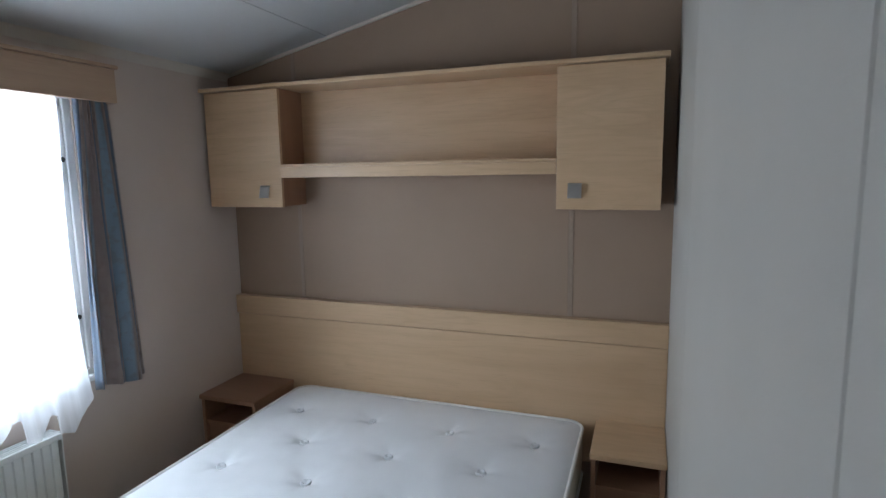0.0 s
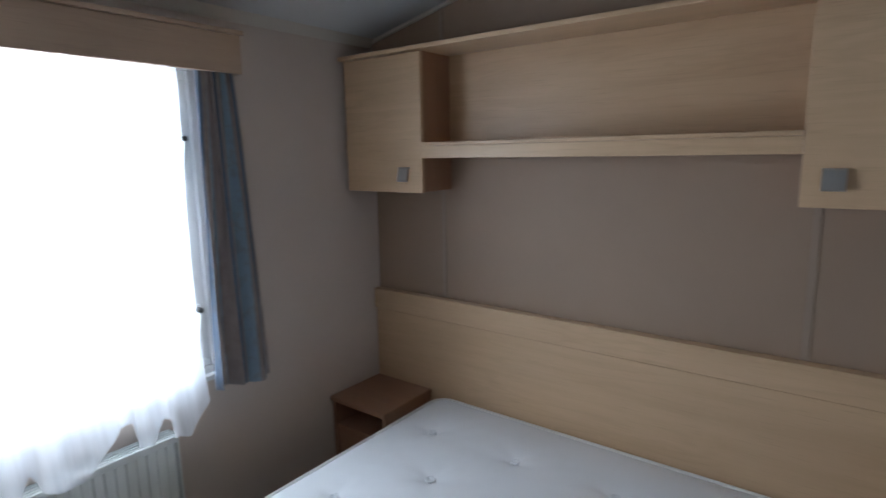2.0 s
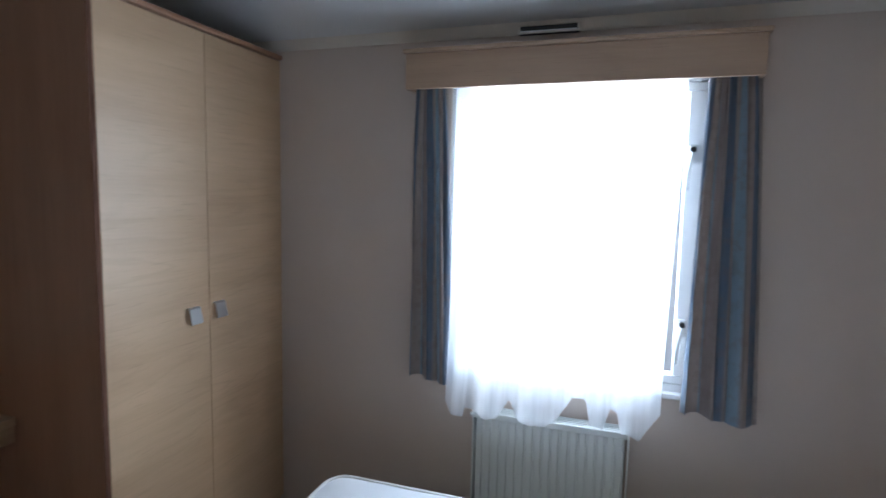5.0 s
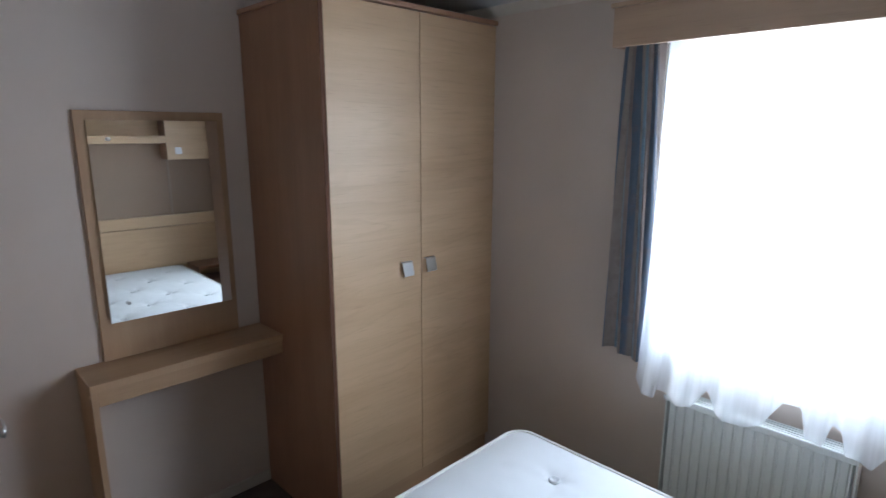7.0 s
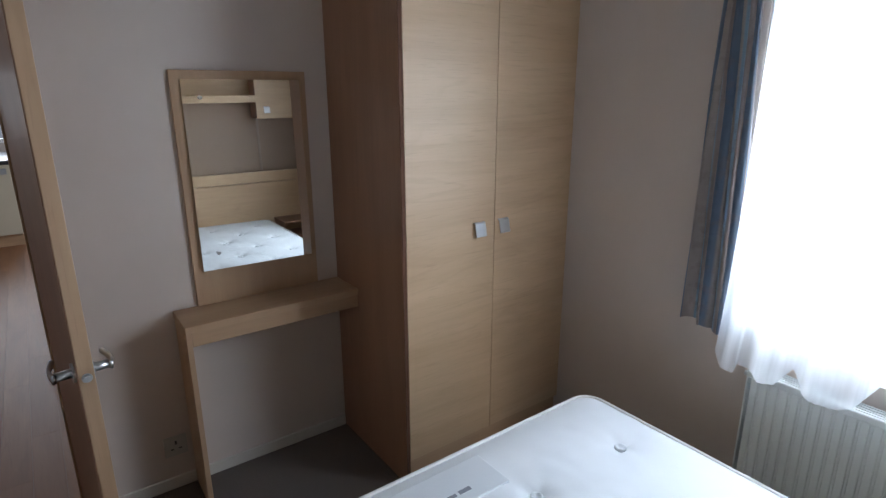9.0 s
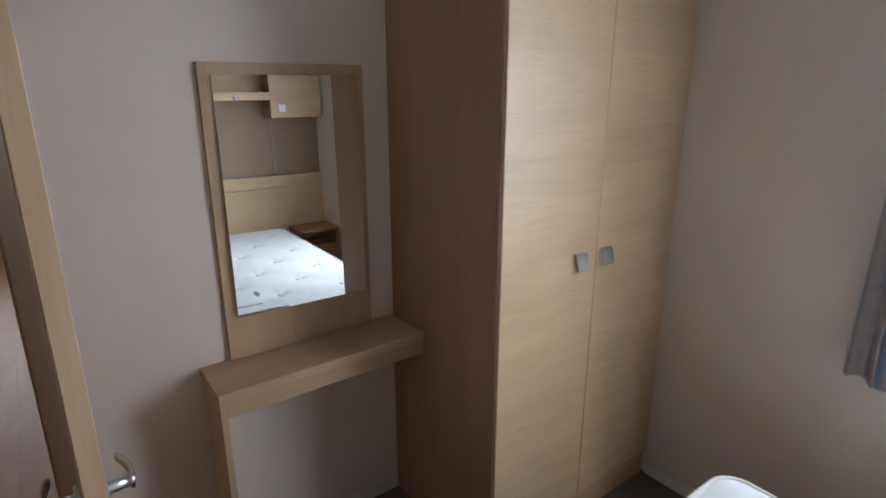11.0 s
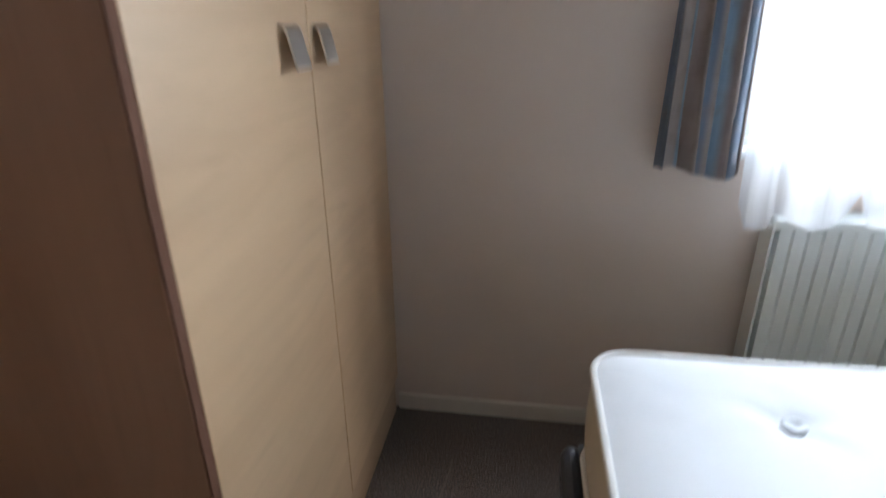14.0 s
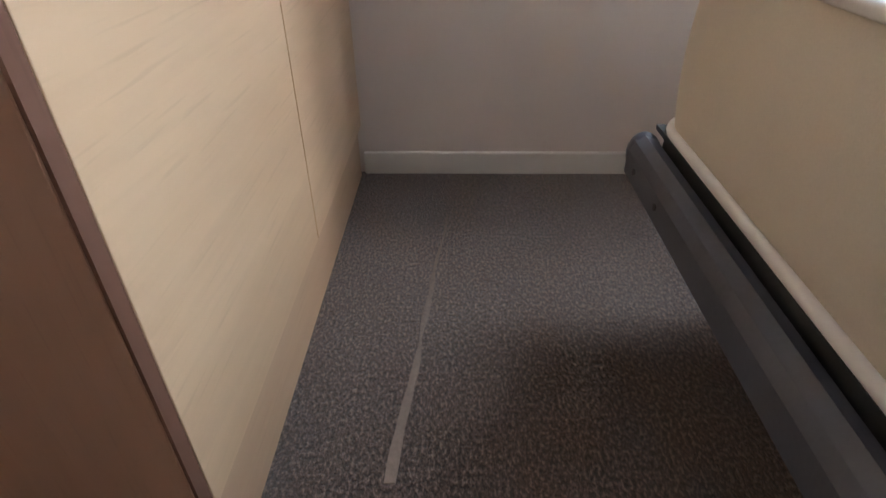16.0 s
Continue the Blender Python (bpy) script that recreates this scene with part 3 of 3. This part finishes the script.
def mattress():
    m = thing("mattress", ((MX0 + MX1) / 2, (MY0 + MY1) / 2, MZ0), "bare white button-tufted mattress with cream borders", "mattress")
    R = 0.07
    bm = bmesh.new()
    nx, ny = 116, 160

    def edge_gap(x, y):
        dx = max(MX0 + R - x, x - (MX1 - R), 0)
        dy = max(MY0 + R - y, y - (MY1 - R), 0)
        if dx > 0 and dy > 0:
            return R - math.hypot(dx, dy)
        return min(x - MX0, MX1 - x, y - MY0, MY1 - y)

    verts = {}
    for i in range(nx + 1):
        for j in range(ny + 1):
            x = MX0 + (MX1 - MX0) * i / nx
            y = MY0 + (MY1 - MY0) * j / ny
            # draw the grid's corners in to the rounded plan
            cx, cy = min(max(x, MX0 + R), MX1 - R), min(max(y, MY0 + R), MY1 - R)
            ox, oy = x - cx, y - cy
            d = math.hypot(ox, oy)
            if ox and oy and d > 0:
                k = max(abs(ox), abs(oy)) / d
                x, y = cx + ox * k, cy + oy * k
            g = max(0.0, edge_gap(x, y))
            z = MZ1 + 0.024 * (1 - math.exp(-g / 0.055))
            for bx, by in BUTTONS:
                q = math.hypot(x - bx, y - by)
                if q < 0.24:
                    fold = 1 + 0.25 * math.sin(5 * math.atan2(y - by, x - bx) + 9 * bx)
                    z -= 0.015 * math.exp(-(q / 0.028) ** 2) + 0.011 * fold * math.exp(-(q / 0.080) ** 2)
            z += 0.0022 * noise.noise((x * 7, y * 7, 1.7)) + 0.0014 * noise.noise((x * 19, y * 15, 4.1))
            verts[i, j] = bm.verts.new((x, y, z))
    for i in range(nx):
        for j in range(ny):
            bm.faces.new((verts[i, j], verts[i + 1, j], verts[i + 1, j + 1], verts[i, j + 1]))
    part("top_panel", bm, TICK, m, "white quilted mattress top", smooth=True)
    # bulging border
    bm = bmesh.new()
    rings = []
    for k in range(9):
        u = k / 8
        bulge = 0.010 * math.sin(math.pi * u)
        rings.append([bm.verts.new((x + (x - (MX0 + MX1) / 2) / 0.7 * bulge * 0.5, y + (y - (MY0 + MY1) / 2) / 1.0 * bulge * 0.7 + 0.0015 * noise.noise((x * 14, y * 9, u * 3)), MZ0 + (MZ1 - MZ0) * u)) for x, y in outline(0, R)])
    n = len(rings[0])
    for a, b in zip(rings, rings[1:]):
        for k in range(n):
            bm.faces.new((a[k], a[(k + 1) % n], b[(k + 1) % n], b[k]))
    bm.faces.new(rings[0][::-1])
    bmesh.ops.recalc_face_normals(bm, faces=bm.faces)
    part("border", bm, BORDER, m, "cream woven mattress border", smooth=True)
    for z in (MZ0 + 0.004, MZ1 + 0.001):
        part("piping", tube([(x, y, z) for x, y in outline(-0.003, R)], 0.0068, closed=True), PIPING, m, "pale corded piping", smooth=True)
    tuft = random.Random(7)
    for bx, by in BUTTONS:
        turn, size = tuft.uniform(0, 6.3), tuft.uniform(0.016, 0.019)
        bm = bmesh.new()
        rings = []
        for r, h in ((1.0, -0.004), (1.05, 0.003), (0.92, 0.0068), (0.74, 0.0058), (0.50, 0.0025), (0.22, 0.0008)):
            rings.append([bm.verts.new((bx + size * r * (1 + 0.07 * math.sin(5 * q + turn)) * math.cos(q), by + size * r * (1 + 0.07 * math.sin(3 * q + turn)) * math.sin(q),
                                        MZ1 + 0.0055 + h * (1 + 0.25 * math.sin(4 * q + turn)))) for q in [k * math.tau / 18 for k in range(18)]])
        for lo, hi in zip(rings, rings[1:]):
            for k in range(18):
                bm.faces.new((lo[k], lo[(k + 1) % 18], hi[(k + 1) % 18], hi[k]))
        bm.faces.new(rings[-1])
        bm.faces.new(rings[0][::-1])
        part("button", bm, PATCH, m, smooth=True)
    p = part("label_patch", boxes((0.985, 1.33, 1.115, 1.262, MZ1 + 0.016, MZ1 + 0.0265), bevel=0.003), PATCH, m, "grey woven maker's patch")
    part("print", boxes((1.095, 1.135, 1.212, 1.226, MZ1 + 0.0265, MZ1 + 0.0273), (1.145, 1.235, 1.214, 1.226, MZ1 + 0.0265, MZ1 + 0.0273)), INK, p, "dark illegible print")


mattress()


def bed_base():
    b = thing("bed_base", (1.12, 2.05, 0), "grey painted steel bed frame under the mattress", "bed frame")
    # foot rail: rounded section with a turned end
    prof = [(1.012, 0.214), (1.012, 0.248), (1.018, 0.262), (1.030, 0.270), (1.044, 0.266), (1.052, 0.254), (1.052, 0.214)]
    rail = part("foot_rail", prism(prof, "x", 0.425, 1.815), GUNMETAL, b)
    for x in (0.425, 1.815):
        bm = bmesh.new()
        made = bmesh.ops.create_uvsphere(bm, u_segments=16, v_segments=10, radius=0.5)
        for v in made["verts"]:
            v.co = Vector((x + v.co.x * 0.056, 1.034 + v.co.y * 0.046, 0.241 + v.co.z * 0.060))
        part("end_cap", bm, GUNMETAL, rail, "rounded rail end", smooth=True)
    for x in (0.468, 0.562, 1.10, 1.68, 1.77):
        part("screw", tube([(x, 1.0125, 0.233), (x, 1.0105, 0.233)], 0.0045), BLACK, rail)
    # added strip: keeps the gap between rail and mattress as dark as shade
    part("gap_shade", boxes((0.44, 1.80, 1.0525, 1.066, 0.216, 0.2740)), BLACK, b, "added black strip for the dark gap behind the foot rail")
    for x in (0.43, 1.785):
        part("side_rail", boxes((x, x + 0.03, 1.067, 3.07, 0.22, 0.262), bevel=0.004), GUNMETAL, b)
    part("centre_rail", boxes((1.105, 1.135, 1.067, 3.07, 0.22, 0.262), bevel=0.004), GUNMETAL, b)
    for k in range(14):
        y = 1.20 + k * 0.133
        part("slat", boxes((0.432, 1.813, y, y + 0.065, 0.2625, 0.2745), bevel=0.002), OAK_X, b)
    # deck coloured black so that the gap below the mattress reads as shadow
    part("deck", boxes((0.42, 1.82, 1.046, 3.07, 0.2746, 0.2815)), BLACK, b, "deck blackened for the shade under the mattress")
    for x in (0.445, 1.12, 1.80):
        for y in (1.24, 2.9):
            part("leg", tube([(x, y, 0.0), (x, y, 0.22)], 0.016), GUNMETAL, b)


bed_base()


# ---------------- wardrobe, dressing table, mirror ----------------
WX, WYF, WTOP = 0.894, 0.567, 2.030


def wardrobe():
    w = thing("wardrobe", (WX / 2, WYF / 2, 0), "oak-effect two-door wardrobe with brown sides toned darker for shade", "wardrobe")
    part("side_panel", boxes((WX - 0.018, WX, 0.0005, WYF - 0.002, 0.0, WTOP), bevel=0.0012), SIDE_Z, w, "brown upright-grained side panel, toned darker for shade")
    part("front_edge", boxes((WX - 0.016, WX - 0.001, WYF - 0.0018, WYF + 0.001, 0.0, WTOP)), EDGE, w, "dark brown edging strip")
    part("side_panel", boxes((0.0005, 0.018, 0.0005, WYF - 0.022, 0.0, WTOP)), SIDE_Z, w)
    part("back_panel", boxes((0.0185, WX - 0.0185, 0.0005, 0.008, 0.0, WTOP - 0.02)), OAK_Z, w)
    part("top_panel", boxes((0.0005, WX + 0.008, 0.0005, WYF + 0.012, WTOP + 0.0005, WTOP + 0.02), bevel=0.004), SIDE_X, w)
    # oak plinth given the darker honey tone for the shadow below the doors
    part("plinth", boxes((0.0185, WX - 0.0185, WYF - 0.024, WYF - 0.006, 0.0, 0.1085)), HON_X, w)
    part("base_panel", boxes((0.0185, WX - 0.0185, 0.0085, WYF - 0.0225, 0.07, 0.088)), OAK_X, w)
    for a, b, h in ((0.003, 0.4465, 0.405), (0.4495, WX - 0.0185, 0.532)):
        d = part("door", boxes((a, b, WYF - 0.019, WYF, 0.111, WTOP - 0.003), bevel=0.0013), OAK_X, w)
        tab_handle(d, h, 1.048, WYF, 1)


wardrobe()


def dressing_table():
    d = thing("dressing_table", (1.25, 0.1, 0), "oak-effect dressing shelf on one side panel", "dressing table")
    part("top", boxes((WX + 0.001, 1.592, 0.0008, 0.206, 0.738, 0.766), bevel=0.003), HON_X, d)
    part("apron", boxes((WX + 0.001, 1.570, 0.176, 0.198, 0.682, 0.7375), bevel=0.002), HON_X, d)
    part("leg", boxes((1.5705, 1.590, 0.013, 0.200, 0.0, 0.7375), bevel=0.0015), HON_Z, d)
    part("screw_cover", tube([(1.5885, 0.182, 0.720), (1.5925, 0.182, 0.720)], 0.006), OAK_X, d)


dressing_table()


def wall_mirror():
    m = thing("wall_mirror", (1.246, 0, 0.77), "tall mirror screwed onto an oak-effect backboard", "mirror")
    part("backboard", boxes((0.994, 1.500, 0.0006, 0.016, 0.7665, 1.656), bevel=0.0025), HON_Z, m)
    # the glass hangs a little out of true on its screws
    bm = boxes((-0.2195, 0.2195, -0.002, 0.002, -0.3575, 0.3575))
    bmesh.ops.transform(bm, matrix=pose(1.2465, 0.0315, 1.2665, 0.9, 0, -1.8), verts=bm.verts)
    part("mirror_glass", bm, MIRROR, m, "silvered mirror glass")
    part("packing", boxes((1.06, 1.43, 0.0163, 0.0195, 0.94, 1.59)), BLACK, m)
    for x in (1.085, 1.405):
        for z in (0.975, 1.56):
            part("mirror_screw", tube([(x, 0.0165, z), (x, 0.0325 - (x - 1.2465) * -0.0227 + (z - 1.2665) * -0.0175 + 0.003, z)], 0.0065), CHROME, m, "chrome dome screw")


wall_mirror()


def wall_socket():
    s = thing("wall_socket", (1.66, 0, 0.19), "cream plastic wall socket above the skirting, dimmed for shade", "socket")
    part("plate", boxes((1.608, 1.694, 0.0006, 0.010, 0.150, 0.236), bevel=0.002), SOCKET, s)
    part("slots", boxes((1.646, 1.654, 0.0101, 0.0105, 0.20, 0.216), (1.630, 1.642, 0.0101, 0.0105, 0.178, 0.183), (1.659, 1.671, 0.0101, 0.0105, 0.178, 0.183)), BLACK, s)
    part("rocker", boxes((1.674, 1.686, 0.0101, 0.014, 0.205, 0.225), bevel=0.001), SOCKET, s)


wall_socket()


# ---------------- doorway and the open door ----------------
def door_frame():
    f = thing("door_frame", ((DX0 + DX1) / 2, -0.03, 0), "oak-effect frame round the bedroom doorway", "door frame", kind="structure")
    for x0, x1 in ((DX0 - 0.05, DX0 + 0.018), (DX1 - 0.018, DX1 + 0.05)):
        part("architrave", boxes((x0, x1, 0.0006, 0.013, 0, DZ + 0.04), bevel=0.003), OAK_Z, f)
    part("head_architrave", boxes((DX0 - 0.049, DX1 + 0.049, 0.0133, 0.018, DZ - 0.016, DZ + 0.04)), OAK_X, f)
    for x0, x1 in ((DX0 + 0.0005, DX0 + 0.018), (DX1 - 0.018, DX1 - 0.0005)):
        part("jamb", boxes((x0, x1, -0.064, 0.0003, 0, DZ - 0.001)), OAK_Z, f)


door_frame()


def bedroom_door():
    """Built along +y from its hinge, then swung a little past square."""
    d = thing("door_1", (0, 0, 0), "oak-effect bedroom door standing open on lever handles", "door", kind="structure")
    w, t, h = 0.655, 0.036, 1.965
    leaf = part("leaf", boxes((-t, 0, 0.022, w, 0.012, h), bevel=0.0015), HON_Z, d)
    part("face", boxes((0.0002, 0.002, 0.024, w - 0.002, 0.014, h - 0.002)), SIDE_Z, leaf, "darker brown veneer of the door face")
    z, y = 0.878, w - 0.055
    for sgn, x in ((1, 0.002), (-1, -t)):
        hnd = part("handle", tube([(x, y, z), (x + sgn * 0.006, y, z)], 0.026, sides=20), CHROME, d, "chrome lever handle")
        part("neck", tube([(x + sgn * 0.006, y, z), (x + sgn * 0.012, y, z), (x + sgn * 0.046, y, z)], 0.0125, sides=16), CHROME, hnd, "thick chrome neck of the lever", smooth=True)
        bm = bmesh.new()
        rows = []
        for k in range(13):
            u = k / 12
            half = 0.0135 - 0.005 * u
            out, rise = 0.046 + 0.008 * math.sin(math.pi * u * 0.9) - 0.010 * u * u, 0.004 * math.sin(math.pi * u) + 0.016 * u ** 3
            rows.append([bm.verts.new((x + sgn * (out + dx), y + 0.013 - 0.078 * u, z + rise + dz * half)) for dx, dz in ((-0.005, -0.8), (0.003, -1), (0.005, 0), (0.003, 1), (-0.005, 0.8))])
        for lo, hi in zip(rows, rows[1:]):
            for k in range(5):
                bm.faces.new((lo[k], lo[(k + 1) % 5], hi[(k + 1) % 5], hi[k]))
        bm.faces.new(rows[0][::-1])
        bm.faces.new(rows[-1])
        bmesh.ops.recalc_face_normals(bm, faces=bm.faces)
        part("lever", bm, CHROME, hnd, smooth=True)
    part("latch_plate", tube([(-t / 2, w - 0.0005, z), (-t / 2, w + 0.0014, z)], 0.0125, sides=20), CHROME, d, "steel latch plate")
    part("latch", tube([(-t / 2, w, z), (-t / 2, w + 0.007, z)], 0.008), CHROME, d)
    for hz in (0.25, 0.98, 1.72):
        part("hinge", tube([(-t - 0.005, 0.02, hz - 0.045), (-t - 0.005, 0.02, hz + 0.045)], 0.006), CHROME, d, "steel butt hinge")
    d.matrix_basis = pose(1.985, 0.012, 0, 0, 0, 5.0)


bedroom_door()


# ---------------- the lounge beyond the doorway ----------------
def plank_floor():
    f = setting("lounge_floor", boxes((-0.1, 3.5, -6.2, -0.08, -0.06, -0.006)), SIDE_Z, "mid-brown wood-effect plank floor of the lounge", "floor")
    me = {}
    for r in range(22):
        x0 = 1.0 + r * 0.115
        off = (r * 0.37) % 1.0
        y = -6.1 + off - 1.0
        while y < -0.10:
            a, b = max(y, -6.15), min(y + 1.0, -0.085)
            if b - a > 0.05:
                key = round(b - a, 3)
                if key not in me:
                    bm = boxes((0.0006, 0.1144, 0.0006, b - a - 0.0006, -0.006, 0.0))
                    me[key] = bpy.data.meshes.new("plank")
                    bm.to_mesh(me[key])
                    bm.free()
                    me[key].materials.append(PLANK)
                ob = new("plank", me[key])
                ob.parent = f
                ob.location = (x0, a, 0)
            y += 1.0


def lounge():
    setting("lounge_wall_side", boxes((-0.1, 0.0, -6.2, -0.06, 0, 2.7)), WALL, "cream lounge wall")
    setting("lounge_wall_far", boxes((0.0, 1.9, -6.2, -6.12, 0, 2.8), (2.9, 3.5, -6.2, -6.12, 0, 2.8), (1.9, 2.9, -6.2, -6.12, 0, 1.0), (1.9, 2.9, -6.2, -6.12, 1.85, 2.8)), WALL, "cream lounge wall with a window opening")
    setting("lounge_wall_right", boxes((3.5, 3.6, -6.2, -0.06, 0, 2.8)), WALL, "cream lounge wall")
    setting("lounge_ceiling", boxes((-0.1, 3.6, -6.2, -0.1, 2.5, 2.56)), CEIL, "white lounge ceiling", "ceiling")
    w = thing("window_2", (2.4, -6.16, 1.0), "white plastic kitchen window", "window", kind="structure")
    part("window_frame", boxes((1.9, 2.9, -6.19, -6.13, 1.0, 1.05), (1.9, 2.9, -6.19, -6.13, 1.8, 1.85), (1.9, 1.95, -6.19, -6.13, 1.05, 1.8), (2.85, 2.9, -6.19, -6.13, 1.05, 1.8)), UPVC, w)
    p = part("pane", boxes((1.95, 2.85, -6.165, -6.16, 1.05, 1.8)), GLASS, w)
    p.visible_shadow = False
    bm = bmesh.new()
    prev = None
    for k in range(41):
        x, y = 2.30 + 0.20 * k / 40, -6.06 + 0.02 * math.sin(k * 0.9)
        cur = [bm.verts.new((x, y, z)) for z in (0.98, 1.9)]
        if prev:
            bm.faces.new((prev[0], cur[0], cur[1], prev[1]))
        prev = cur
    c = tagged(mesh_object("curtain", bm, PURPLE, True), "plum patterned kitchen curtain", "curtain")
    c.modifiers.new("thick", "SOLIDIFY").thickness = 0.004
    for k in range(3):
        x0 = 2.12 + k * 0.45
        u = thing("kitchen_unit", (x0 + 0.22, -5.3, 0), "cream kitchen base unit on a brown plinth", "kitchen unit", "kitchen base units")
        part("carcass", boxes((x0, x0 + 0.446, -5.62, -5.045, 0.12, 0.86)), CREAM, u)
        part("plinth", boxes((x0, x0 + 0.446, -5.60, -5.06, 0.0, 0.1195)), OAK_X, u)
        dr = part("door", boxes((x0 + 0.002, x0 + 0.444, -5.044, -5.024, 0.125, 0.855), bevel=0.003), CREAM, u)
        tab_handle(dr, x0 + 0.39 if k else x0 + 0.07, 0.79, -5.024, 1)
    part_top = thing("worktop", (2.8, -5.3, 0.86), "dark speckled kitchen worktop", "worktop")
    part("slab", boxes((2.10, 3.49, -6.11, -5.0, 0.8605, 0.90), bevel=0.004), SLATE, part_top)


PLANK = wood("plank_floor_wood", (0.36, 0.175, 0.085), (0.22, 0.10, 0.05), "y", 0.45)
lounge()
plank_floor()
setting("ground", boxes((-60, 60, -60, 60, -0.75, -0.70)), PALE_GROUND, "gravel around the caravan, paled to brighten the window view", "ground")


def neighbour_caravan():
    """The white caravan that shows faintly through the net curtain."""
    c = thing("static_caravan", (-3.6, 1.5, -0.7), "white clad static caravan seen through the net curtain", "caravan")
    part("wall", boxes((-4.4, -3.42, -3.0, 6.0, -0.45, 2.2)), UPVC, c)
    for k in range(13):
        z = -0.45 + k * 0.204
        part("cladding_board", prism([(-3.42, z), (-3.400, z), (-3.412, z + 0.20), (-3.42, z + 0.20)], "y", -3.0, 6.0), UPVC, c)
    part("roof", prism([(-4.5, 2.2), (-3.32, 2.2), (-3.32, 2.26), (-4.5, 2.5)], "y", -3.1, 6.1), RAD, c)
    part("skirt", boxes((-4.3, -3.5, -2.9, 5.9, -0.70, -0.4501)), RAD, c)
    for z in (1.75, 0.75):
        g = part("louvre_vent", boxes((-3.40, -3.392, 0.55, 0.72, z, z + 0.16), bevel=0.002), UPVC, c)
        for k in range(5):
            part("slat", boxes((-3.392, -3.386, 0.565, 0.705, z + 0.018 + k * 0.027, z + 0.030 + k * 0.027)), GUNMETAL, g)


neighbour_caravan()
